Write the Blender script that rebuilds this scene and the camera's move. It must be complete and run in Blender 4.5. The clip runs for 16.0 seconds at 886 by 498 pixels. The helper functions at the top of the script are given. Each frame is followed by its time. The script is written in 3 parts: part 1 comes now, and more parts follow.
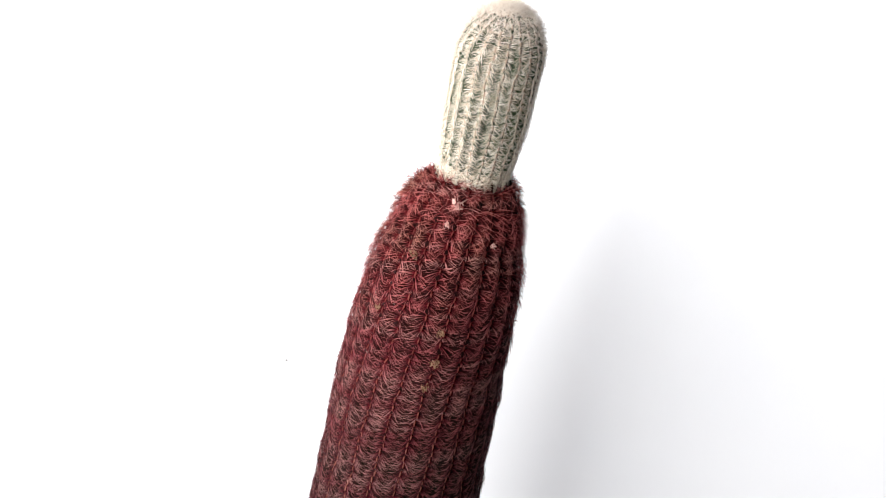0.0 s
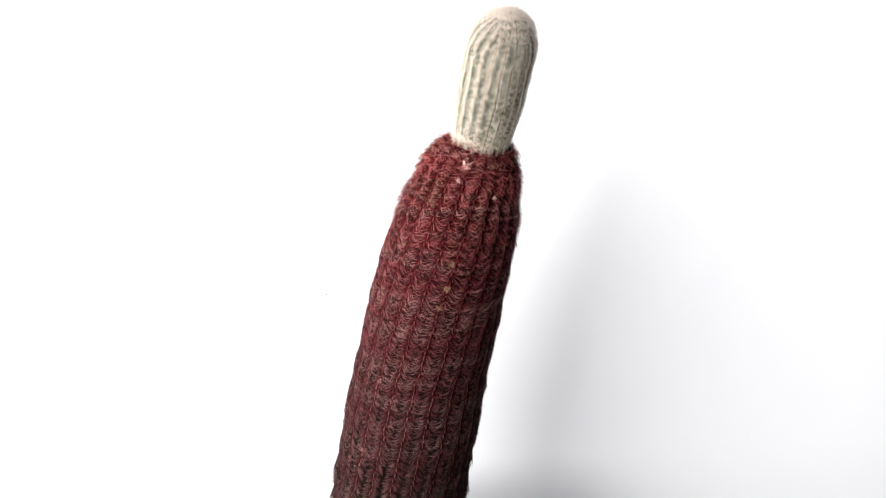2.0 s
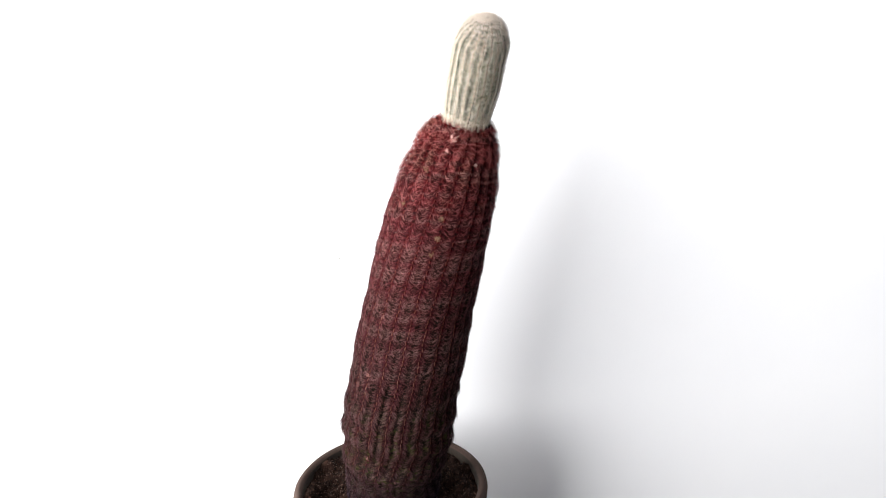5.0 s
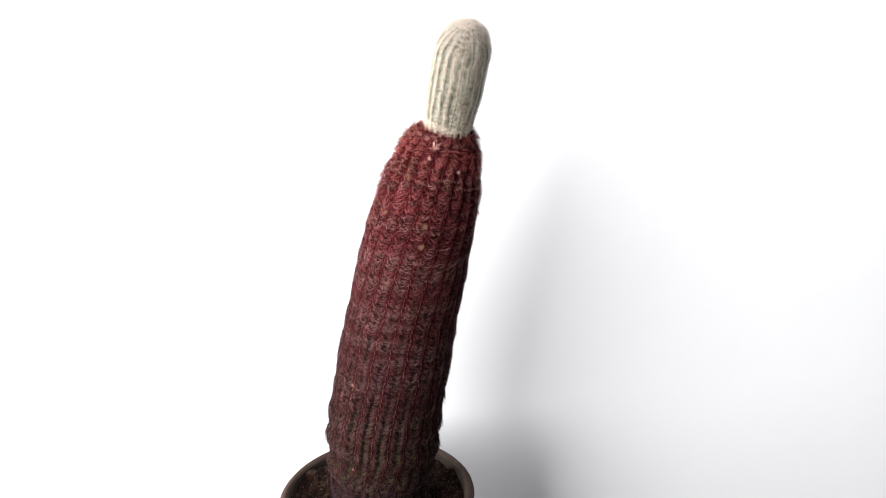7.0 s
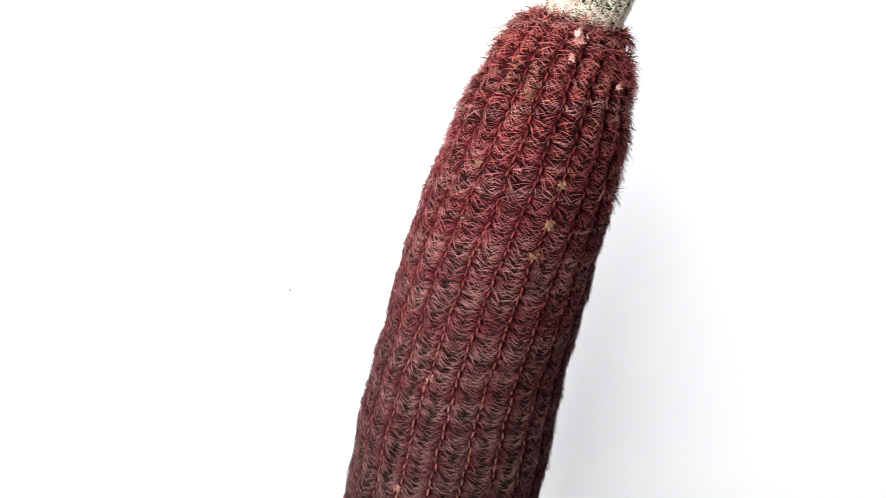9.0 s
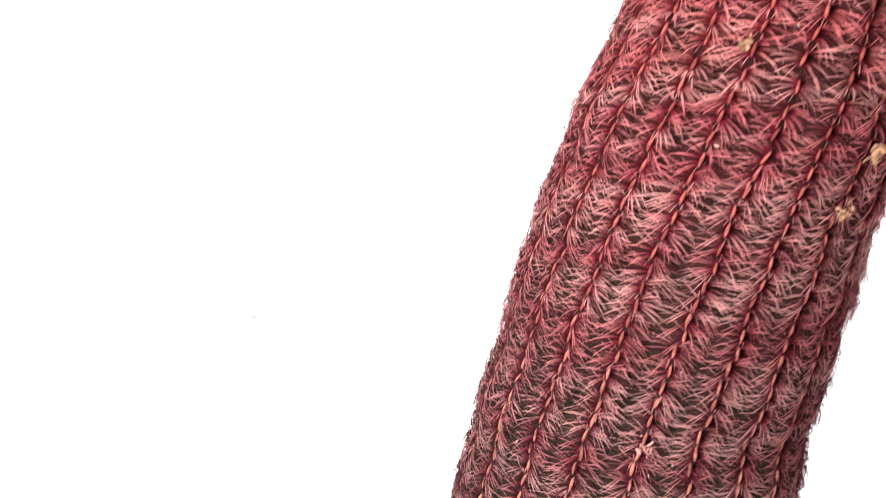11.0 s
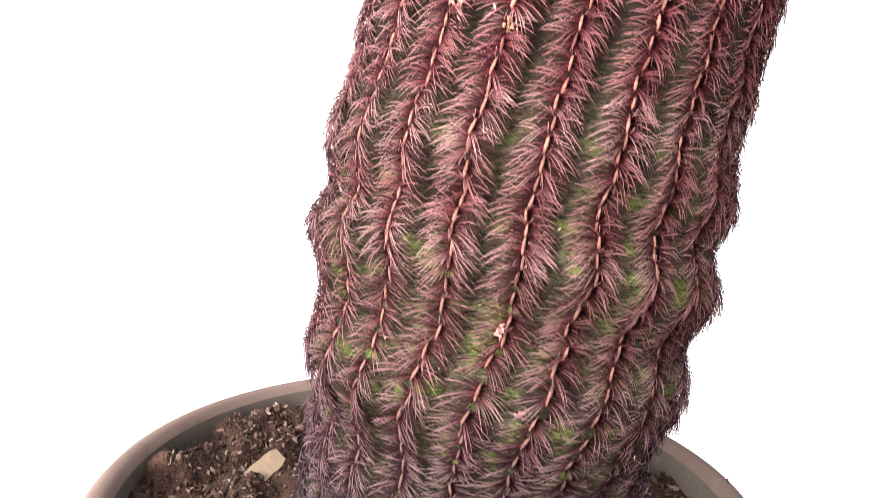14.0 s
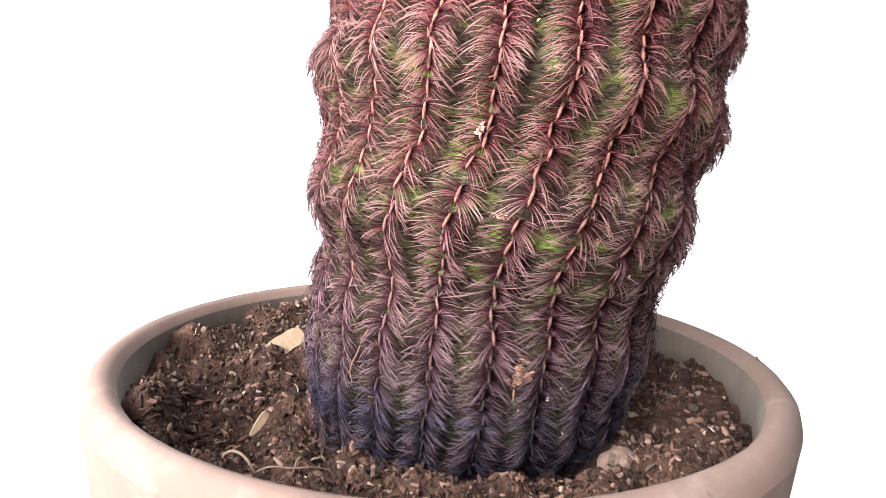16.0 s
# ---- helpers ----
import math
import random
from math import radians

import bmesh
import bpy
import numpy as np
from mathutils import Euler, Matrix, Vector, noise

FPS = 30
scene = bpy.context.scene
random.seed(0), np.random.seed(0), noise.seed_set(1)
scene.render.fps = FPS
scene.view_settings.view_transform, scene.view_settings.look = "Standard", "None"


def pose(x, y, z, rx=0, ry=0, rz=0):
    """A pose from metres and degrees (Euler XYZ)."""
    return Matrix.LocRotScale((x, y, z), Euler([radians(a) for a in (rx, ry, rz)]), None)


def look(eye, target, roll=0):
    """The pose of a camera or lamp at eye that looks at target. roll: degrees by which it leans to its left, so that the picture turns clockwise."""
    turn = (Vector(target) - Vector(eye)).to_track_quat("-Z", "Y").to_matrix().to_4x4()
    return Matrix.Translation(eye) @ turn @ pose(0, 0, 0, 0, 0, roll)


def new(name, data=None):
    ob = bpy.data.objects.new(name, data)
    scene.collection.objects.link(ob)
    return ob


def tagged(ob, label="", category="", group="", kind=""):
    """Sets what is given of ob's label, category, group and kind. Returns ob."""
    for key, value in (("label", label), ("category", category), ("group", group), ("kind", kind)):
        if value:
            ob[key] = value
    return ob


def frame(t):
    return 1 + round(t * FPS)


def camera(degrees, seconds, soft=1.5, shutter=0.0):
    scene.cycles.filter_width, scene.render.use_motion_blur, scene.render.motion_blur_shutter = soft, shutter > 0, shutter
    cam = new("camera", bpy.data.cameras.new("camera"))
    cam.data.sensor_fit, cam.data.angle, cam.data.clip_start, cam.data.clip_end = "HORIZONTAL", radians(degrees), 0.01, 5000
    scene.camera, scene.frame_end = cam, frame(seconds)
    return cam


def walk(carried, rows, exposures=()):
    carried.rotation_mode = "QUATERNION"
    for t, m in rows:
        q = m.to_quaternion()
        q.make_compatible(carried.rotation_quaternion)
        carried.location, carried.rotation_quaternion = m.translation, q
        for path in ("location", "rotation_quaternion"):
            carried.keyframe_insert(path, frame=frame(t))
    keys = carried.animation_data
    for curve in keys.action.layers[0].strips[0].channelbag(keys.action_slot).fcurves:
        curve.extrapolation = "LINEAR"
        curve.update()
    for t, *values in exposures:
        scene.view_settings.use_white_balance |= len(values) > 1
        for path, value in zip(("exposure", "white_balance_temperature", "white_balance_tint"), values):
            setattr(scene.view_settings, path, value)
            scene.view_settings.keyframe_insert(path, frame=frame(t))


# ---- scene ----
cam = camera(62.0, 16.0, soft=0.6, shutter=0.3)
PATH = [
    (0, (0.0298, -0.2943, 0.4399), (0.0656, 0.1860, 0.3060), -3.44),
    (0.5, (0.0272, -0.3074, 0.4454), (0.0646, 0.1712, 0.3055), -2.87),
    (1, (0.0284, -0.3266, 0.4541), (0.0544, 0.1509, 0.3083), -2.65),
    (1.5, (0.0308, -0.3487, 0.4543), (0.0505, 0.1283, 0.3059), -2.95),
    (2, (0.0302, -0.3693, 0.4549), (0.0472, 0.1050, 0.2973), -3.00),
    (2.5, (0.0291, -0.3943, 0.4500), (0.0434, 0.0813, 0.2964), -3.00),
    (3, (0.0323, -0.4049, 0.4505), (0.0455, 0.0709, 0.2973), -2.98),
    (3.5, (0.0316, -0.4228, 0.4472), (0.0463, 0.0551, 0.3007), -2.72),
    (4, (0.0365, -0.4384, 0.4461), (0.0469, 0.0396, 0.3001), -2.64),
    (6.5, (0.0328, -0.4699, 0.4653), (0.0515, 0.0025, 0.3026), -3.24),
    (7, (0.0308, -0.4513, 0.4603), (0.0593, 0.0224, 0.3029), -3.11),
    (7.5, (0.0269, -0.4174, 0.4360), (0.0688, 0.0591, 0.2903), -2.56),
    (8, (0.0097, -0.3644, 0.4030), (0.0706, 0.1119, 0.2635), -2.12),
    (8.5, (-0.0175, -0.3097, 0.3850), (0.0658, 0.1663, 0.2568), -1.41),
    (8.7, (-0.0288, -0.2889, 0.3804), (0.0666, 0.1863, 0.2574), -1.18),
    (10.8, (-0.0816, -0.1361, 0.3446), (0.1316, 0.3061, 0.2495), -0.57),
    (11, (-0.0829, -0.1284, 0.3367), (0.1371, 0.3103, 0.2407), -0.39),
    (11.5, (-0.0811, -0.1156, 0.3057), (0.1490, 0.3180, 0.2106), 0.77),
    (12, (-0.0778, -0.1183, 0.2848), (0.1562, 0.3131, 0.1891), 1.85),
    (12.5, (-0.0725, -0.1213, 0.2612), (0.1629, 0.3096, 0.1667), 2.76),
    (13, (-0.0681, -0.1178, 0.2405), (0.1621, 0.3161, 0.1471), 3.48),
    (13.5, (-0.0668, -0.1239, 0.2224), (0.1579, 0.3127, 0.1278), 3.83),
    (14, (-0.0642, -0.1282, 0.2105), (0.1527, 0.3116, 0.1131), 3.83),
    (14.5, (-0.0584, -0.1352, 0.1919), (0.1421, 0.3128, 0.0968), 3.75),
    (15, (-0.0564, -0.1457, 0.1808), (0.1276, 0.3098, 0.0878), 3.24),
    (15.5, (-0.0541, -0.1509, 0.1804), (0.1179, 0.3098, 0.0899), 2.84),
    (16, (-0.0513, -0.1391, 0.1816), (0.1157, 0.3223, 0.0858), 2.40),
]
EXPOSURE = [(0.0, -0.86), (4.0, -0.9), (6.5, -0.9), (8.5, -0.82), (11.0, -0.08), (12.5, 0.32), (13.5, 0.62), (14.5, 1.02), (16.0, 1.28)]
walk(cam, [(t, look(eye, target, roll)) for t, eye, target, roll in PATH], EXPOSURE)

# ---- light: a cloudy sky, and daylight through the one window of the side wall ----
world = bpy.data.worlds.new("world")
scene.world = world
world.use_nodes = True
sky = world.node_tree.nodes.new("ShaderNodeTexSky")
sky.sky_type, sky.sun_disc = "NISHITA", False
sky.sun_elevation, sky.sun_rotation = radians(30), radians(-60)
world.node_tree.links.new(sky.outputs[0], world.node_tree.nodes["Background"].inputs[0])
world.node_tree.nodes["Background"].inputs[1].default_value = 0.1

ROOM_X0, ROOM_X1, ROOM_Y0, WALL_Y, ROOM_Z = -0.75, 0.62, -2.6, 0.106, 2.6
WIN_Y0, WIN_Y1, WIN_Z0, WIN_Z1 = -1.45, 0.06, 0.15, 1.20
FLOOR_Z = -0.025
lamp = bpy.data.lights.new("window_light", "AREA")
lamp.shape, lamp.size, lamp.size_y = "RECTANGLE", WIN_Z1 - WIN_Z0, WIN_Y1 - WIN_Y0
lamp.energy, lamp.color = 152.0, (1.0, 0.99, 0.985)
lamp_ob = new("window_light", lamp)
lamp_ob.matrix_world = pose(ROOM_X0 - 0.03, (WIN_Y0 + WIN_Y1) / 2, (WIN_Z0 + WIN_Z1) / 2, 0, -90, 0)


# ---- materials ----
class Mat:
    """A small builder of node materials."""

    def __init__(self, name, rough=0.6, spec=0.3):
        self.m = bpy.data.materials.new(name)
        self.m.use_nodes = True
        self.t = self.m.node_tree
        self.b = self.t.nodes["Principled BSDF"]
        self.b.inputs["Roughness"].default_value = rough
        self.b.inputs["Specular IOR Level"].default_value = spec
        self.pos = self.node("ShaderNodeNewGeometry").outputs["Position"]

    def node(self, kind, **values):
        n = self.t.nodes.new(kind)
        for key, value in values.items():
            n.inputs[key.replace("_", " ")].default_value = value
        return n

    def link(self, a, b):
        self.t.links.new(a, b)

    def noise(self, scale, detail=4.0, rough=0.55, vector=None):
        n = self.node("ShaderNodeTexNoise", Scale=scale, Detail=detail, Roughness=rough)
        self.link(vector or self.pos, n.inputs["Vector"])
        return n.outputs["Fac"]

    def ramp(self, fac, *stops):
        n = self.node("ShaderNodeValToRGB")
        r = n.color_ramp
        while len(r.elements) < len(stops):
            r.elements.new(0.5)
        for e, (p, c) in zip(r.elements, stops):
            e.position, e.color = p, (*c, 1) if len(c) == 3 else c
        self.link(fac, n.inputs[0])
        return n.outputs[0]

    def mix(self, fac, a, b, kind="MIX"):
        n = self.node("ShaderNodeMix")
        n.data_type, n.blend_type = "RGBA", kind
        for value, slot in ((fac, 0), (a, 6), (b, 7)):
            if isinstance(value, (int, float)):
                n.inputs[slot].default_value = value
            elif isinstance(value, tuple):
                n.inputs[slot].default_value = (*value, 1)
            else:
                self.link(value, n.inputs[slot])
        return n.outputs[2]

    def maths(self, op, a, b=0.0, clamp=False):
        n = self.node("ShaderNodeMath")
        n.operation, n.use_clamp = op, clamp
        for i, v in enumerate((a, b)):
            if isinstance(v, (int, float)):
                n.inputs[i].default_value = v
            else:
                self.link(v, n.inputs[i])
        return n.outputs[0]

    def z(self):
        n = self.node("ShaderNodeSeparateXYZ")
        self.link(self.pos, n.inputs[0])
        return n.outputs[2]

    def span(self, value, a, b, c=0.0, d=1.0):
        n = self.node("ShaderNodeMapRange", From_Min=a, From_Max=b, To_Min=c, To_Max=d)
        self.link(value, n.inputs[0])
        return n.outputs[0]

    def color(self, c):
        if isinstance(c, tuple):
            self.b.inputs["Base Color"].default_value = (*c, 1)
        else:
            self.link(c, self.b.inputs["Base Color"])
        return self

    def bump(self, height, distance, strength=1.0):
        n = self.node("ShaderNodeBump", Strength=strength, Distance=distance)
        self.link(height, n.inputs["Height"])
        self.link(n.outputs[0], self.b.inputs["Normal"])
        return self


def make_wall_paint():
    k = Mat("wall_paint", 0.75, 0.2)
    tone = k.noise(6, 3)
    fine = k.noise(420, 4)
    stretch = k.node("ShaderNodeMapping")
    stretch.inputs["Scale"].default_value = (60, 60, 9)
    k.link(k.pos, stretch.inputs[0])
    brush = k.noise(4, 5, 0.6, stretch.outputs[0])
    k.color(k.mix(k.span(tone, 0.3, 0.7), (0.785, 0.794, 0.810), (0.815, 0.822, 0.832)))
    k.bump(k.maths("ADD", k.maths("MULTIPLY", brush, 0.8), k.maths("MULTIPLY", fine, 0.35)), 0.0004, 0.25)
    return k.m


def make_plain(name, a, b, scale, rough=0.7, bump=0.0005):
    k = Mat(name, rough, 0.3)
    f = k.noise(scale, 5, 0.65)
    k.color(k.mix(k.span(f, 0.3, 0.7), a, b))
    k.bump(k.noise(scale * 6, 4), bump, 0.6)
    return k.m


def make_terracotta():
    k = Mat("terracotta", 0.9, 0.08)
    big = k.noise(22, 5, 0.6)
    mid = k.noise(95, 5, 0.65)
    fine = k.noise(900, 3, 0.6)
    base = k.ramp(big, (0.25, (0.041, 0.027, 0.0222)), (0.5, (0.058, 0.039, 0.0325)), (0.72, (0.073, 0.050, 0.0425)))
    lime = k.mix(k.span(mid, 0.54, 0.68, 0, 0.35), base, (0.098, 0.076, 0.066))
    dirt = k.mix(k.span(k.noise(38, 6, 0.7), 0.55, 0.70, 0, 0.65), lime, (0.029, 0.0195, 0.0163))
    spots = k.mix(k.span(k.noise(340, 2), 0.72, 0.78, 0, 0.7), dirt, (0.04, 0.032, 0.028))
    k.color(k.mix(k.span(fine, 0.3, 0.7, 0, 0.22), spots, (0.0416, 0.0272, 0.0224)))
    k.bump(k.maths("ADD", mid, k.maths("MULTIPLY", fine, 0.5)), 0.00022, 0.5)
    return k.m


def make_soil():
    k = Mat("peat_soil", 0.95, 0.04)
    f = k.noise(160, 6, 0.7)
    g = k.noise(700, 4, 0.6)
    c = k.ramp(f, (0.3, (0.0045, 0.0023, 0.0017)), (0.55, (0.0216, 0.0113, 0.0083)), (0.75, (0.0558, 0.0306, 0.0225)))
    k.color(k.mix(k.span(g, 0.55, 0.8, 0, 0.5), c, (0.063, 0.0414, 0.0306)))
    k.bump(k.maths("ADD", f, g), 0.0018, 1.0)
    return k.m


def make_crumb():
    k = Mat("soil_crumb", 0.9, 0.08)
    r = k.node("ShaderNodeNewGeometry").outputs["Random Per Island"]
    c = k.ramp(r, (0.0, (0.0054, 0.003, 0.0023)), (0.4, (0.0135, 0.007, 0.005)), (0.75, (0.0414, 0.0216, 0.0155)), (0.94, (0.0882, 0.0522, 0.0396)), (0.985, (0.108, 0.0792, 0.063)))
    k.color(k.mix(k.span(k.noise(600, 4), 0.4, 0.7, 0, 0.5), c, (0.0108, 0.0072, 0.0054)))
    k.bump(k.noise(900, 4), 0.0005, 0.8)
    return k.m


def make_skin():
    """Green skin of the ribs, browned by age and darkened for the spines' shade, with fresh patches near the foot."""
    k = Mat("cactus_skin", 0.7, 0.02)
    z = k.z()
    squeeze = k.node("ShaderNodeMapping")
    squeeze.inputs["Scale"].default_value = (1.0, 1.0, 1.5)
    k.link(k.pos, squeeze.inputs[0])
    patch = k.noise(150, 2, 0.5, squeeze.outputs[0])
    fine = k.noise(900, 4, 0.6)
    # near-black tones paint in the shade that the spines cast on the skin
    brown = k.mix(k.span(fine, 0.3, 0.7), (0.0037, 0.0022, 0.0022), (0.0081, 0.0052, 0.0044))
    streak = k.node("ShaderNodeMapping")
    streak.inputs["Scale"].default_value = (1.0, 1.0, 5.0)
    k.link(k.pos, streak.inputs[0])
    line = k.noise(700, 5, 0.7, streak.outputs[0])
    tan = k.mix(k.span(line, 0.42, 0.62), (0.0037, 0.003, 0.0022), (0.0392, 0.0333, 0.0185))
    aged_shaded = k.mix(k.span(k.z(), 0.188, 0.225), tan, k.mix(k.span(line, 0.40, 0.64), (0.003, 0.0019, 0.0015), (0.0141, 0.0104, 0.0067)))
    olive = k.mix(k.span(patch, 0.28, 0.50), brown, aged_shaded)
    fresh = k.maths("MULTIPLY", k.span(patch, 0.54, 0.66), k.maths("MULTIPLY", k.span(z, 0.212, 0.188), k.span(z, 0.142, 0.156)))
    green = k.mix(fresh, olive, k.mix(k.span(line, 0.38, 0.58), (0.0104, 0.0141, 0.0037), (0.0488, 0.0592, 0.0148)))
    shaded_skin = k.mix(k.span(z, 0.27, 0.34), green, (0.0096, 0.0022, 0.0022))
    k.color(k.mix(k.span(z, 0.136, 0.122), shaded_skin, (0.003, 0.003, 0.0037)))
    k.bump(k.noise(1500, 3), 0.0003, 0.6)
    return k.m


def make_tip_skin():
    k = Mat("young_skin", 0.6, 0.1)
    k.color(k.mix(k.span(k.noise(200, 4), 0.35, 0.65), (0.0074, 0.0163, 0.0067), (0.0178, 0.0311, 0.0133)))
    k.bump(k.noise(1500, 3), 0.0003, 0.6)
    return k.m


def make_spine():
    """Spines: dark at the foot of the plant, mauve above it, crimson with pale ends at the shoulder. Half are blackened
    as shade inside the fleece.
    """
    k = Mat("red_spine", 0.6, 0.02)
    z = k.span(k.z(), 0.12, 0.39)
    along = k.node("ShaderNodeAttribute")
    along.attribute_name = "along"
    single = k.node("ShaderNodeAttribute")
    single.attribute_name = "tone"
    isle = single.outputs["Fac"]
    level = k.node("ShaderNodeMapping")
    level.inputs["Scale"].default_value = (14, 14, 190)
    k.link(k.pos, level.inputs[0])
    band = k.noise(1.0, 2, 0.5, level.outputs[0])
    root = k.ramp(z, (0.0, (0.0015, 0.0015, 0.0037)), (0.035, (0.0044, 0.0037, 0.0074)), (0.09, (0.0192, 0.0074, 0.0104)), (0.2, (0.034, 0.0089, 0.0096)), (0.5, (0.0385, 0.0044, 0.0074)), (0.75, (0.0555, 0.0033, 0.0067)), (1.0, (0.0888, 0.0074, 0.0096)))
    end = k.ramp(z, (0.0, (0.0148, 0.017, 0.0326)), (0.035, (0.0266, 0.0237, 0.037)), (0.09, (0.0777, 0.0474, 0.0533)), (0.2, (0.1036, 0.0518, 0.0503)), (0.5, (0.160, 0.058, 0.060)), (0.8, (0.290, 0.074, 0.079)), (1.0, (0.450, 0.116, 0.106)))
    rust = k.maths("MULTIPLY", k.span(k.noise(55, 2, 0.5), 0.50, 0.66), k.span(z, 0.78, 0.92, 0.0, 0.75))
    end = k.mix(rust, end, (0.3108, 0.1369, 0.0925))
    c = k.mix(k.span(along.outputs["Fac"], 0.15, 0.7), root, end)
    wan = k.ramp(z, (0.08, (0.0851, 0.0533, 0.0518)), (0.45, (0.215, 0.124, 0.115)), (0.9, (0.4144, 0.2146, 0.1924)))
    pale = k.mix(k.maths("MULTIPLY", k.span(band, 0.46, 0.62), k.span(along.outputs["Fac"], 0.1, 0.7, 0.0, 0.62)), c, wan)
    # about half the spines go near-black, painting the shaded gaps between them
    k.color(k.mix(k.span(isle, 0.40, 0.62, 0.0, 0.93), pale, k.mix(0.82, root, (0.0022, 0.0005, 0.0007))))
    return k.m


def make_pad():
    """Woolly areole pads."""
    k = Mat("areole_pad", 0.9, 0.05)
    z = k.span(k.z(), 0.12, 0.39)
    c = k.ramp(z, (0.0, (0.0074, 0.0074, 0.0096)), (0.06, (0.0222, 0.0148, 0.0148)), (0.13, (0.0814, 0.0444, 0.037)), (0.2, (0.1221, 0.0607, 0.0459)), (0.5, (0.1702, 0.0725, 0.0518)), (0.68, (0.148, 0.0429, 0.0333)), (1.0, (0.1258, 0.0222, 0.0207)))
    isle = k.node("ShaderNodeNewGeometry").outputs["Random Per Island"]
    worn = k.mix(k.span(isle, 0.35, 0.95, 0.0, 0.8), c, k.mix(1.0, c, (0.42, 0.34, 0.36), "MULTIPLY"))
    k.color(k.mix(k.span(k.noise(700, 4), 0.45, 0.65, 0.0, 0.75), worn, k.mix(1.0, c, (0.30, 0.22, 0.24), "MULTIPLY")))
    k.bump(k.noise(2500, 3), 0.0003, 0.8)
    return k.m


def make_white_spine():
    k = Mat("white_spine", 0.45, 0.4)
    single = k.node("ShaderNodeAttribute")
    single.attribute_name = "tone"
    isle = single.outputs["Fac"]
    c = k.ramp(isle, (0.0, (0.43, 0.34, 0.245)), (0.45, (0.73, 0.65, 0.52)), (1.0, (0.83, 0.79, 0.695)))
    blush = k.span(k.z(), 0.425, 0.45, 0.0, 0.3)
    k.color(k.mix(blush, c, (0.48, 0.376, 0.368)))
    return k.m


def make_white_pad():
    k = Mat("young_pad", 0.85, 0.2)
    k.color(k.mix(k.span(k.noise(500, 3), 0.4, 0.6), (0.336, 0.24, 0.176), (0.24, 0.16, 0.12)))
    return k.m


WALL_PAINT = make_wall_paint()
ROOM_PAINT = make_plain("room_paint", (0.045, 0.054, 0.075), (0.064, 0.075, 0.100), 3)
# pale paint of the unseen south wall and ceiling, to fill shadows
BOUNCE_PAINT = make_plain("bounce_paint", (0.66, 0.66, 0.66), (0.72, 0.72, 0.72), 3)
FLOOR_MAT = make_plain("floor_boards", (0.05, 0.035, 0.026), (0.09, 0.065, 0.048), 12, 0.5)
TERRACOTTA, SOIL, CRUMB = make_terracotta(), make_soil(), make_crumb()
SKIN, TIP_SKIN = make_skin(), make_tip_skin()
SPINE, PAD, WHITE_SPINE, WHITE_PAD = make_spine(), make_pad(), make_white_spine(), make_white_pad()
STAINED_CLAY = make_plain("stained_clay", (0.0208, 0.0152, 0.0112), (0.0448, 0.0336, 0.0256), 55, 0.95, 0.0003)
PALE_WOOD = make_plain("pale_wood", (0.064, 0.04, 0.024), (0.1, 0.068, 0.0432), 90, 0.7, 0.0004)
ROOT_MAT = make_plain("dry_root", (0.048, 0.0288, 0.0176), (0.092, 0.06, 0.0384), 200, 0.8)
STONE_MAT = make_plain("pale_stone", (0.0288, 0.0168, 0.012), (0.064, 0.0384, 0.0288), 220, 0.85, 0.0008)
BARK_MAT = make_plain("bark_bit", (0.0096, 0.0052, 0.004), (0.0496, 0.028, 0.0208), 350, 0.9, 0.0006)
SCAR_MAT = make_plain("corky_scar", (0.1, 0.044, 0.0224), (0.152, 0.0784, 0.0416), 500, 0.85, 0.0006)
PINK_SCAR = make_plain("pink_wool", (0.16, 0.0576, 0.048), (0.256, 0.12, 0.1024), 600, 0.9, 0.0006)
PALE_WOOL = make_plain("pale_wool", (0.288, 0.128, 0.112), (0.496, 0.288, 0.248), 600, 0.9, 0.0006)
STALK_MAT = make_plain("dry_stalk", (0.06, 0.024, 0.0144), (0.096, 0.044, 0.0272), 300, 0.7)
FLECK_MAT = make_plain("pale_fleck", (0.096, 0.064, 0.052), (0.208, 0.16, 0.136), 500, 0.8)
SPECK_MAT = make_plain("dark_speck", (0.19, 0.18, 0.18), (0.26, 0.25, 0.24), 500, 0.8)


# ---- mesh helpers ----
def mesh_object(name, verts, faces, mats, parent=None, smooth=True, slots=None):
    me = bpy.data.meshes.new(name)
    me.from_pydata([tuple(v) for v in verts], [], [tuple(f) for f in faces])
    for m in mats if isinstance(mats, (list, tuple)) else [mats]:
        me.materials.append(m)
    if slots is not None:
        me.polygons.foreach_set("material_index", np.asarray(slots, dtype=np.int32))
    if smooth:
        me.polygons.foreach_set("use_smooth", np.ones(len(me.polygons), dtype=bool))
    me.update()
    ob = new(name, me)
    ob.parent = parent
    return ob


def part(name, bm, material, parent=None, label="", smooth=False):
    me = bpy.data.meshes.new(name)
    bm.to_mesh(me)
    bm.free()
    me.materials.append(material)
    if smooth:
        me.polygons.foreach_set("use_smooth", np.ones(len(me.polygons), dtype=bool))
    ob = new(name, me)
    ob.parent = parent
    if label:
        ob["label"] = label
    return ob


def box_bm(bm, x0, x1, y0, y1, z0, z1):
    m = Matrix.LocRotScale(((x0 + x1) / 2, (y0 + y1) / 2, (z0 + z1) / 2), None, (x1 - x0, y1 - y0, z1 - z0))
    bmesh.ops.create_cube(bm, size=1, matrix=m)


def slab(name, label, material, *boxes):
    bm = bmesh.new()
    for b in boxes:
        box_bm(bm, *b)
    return tagged(part(name, bm, material), label, name.split("_")[0], kind="structure")


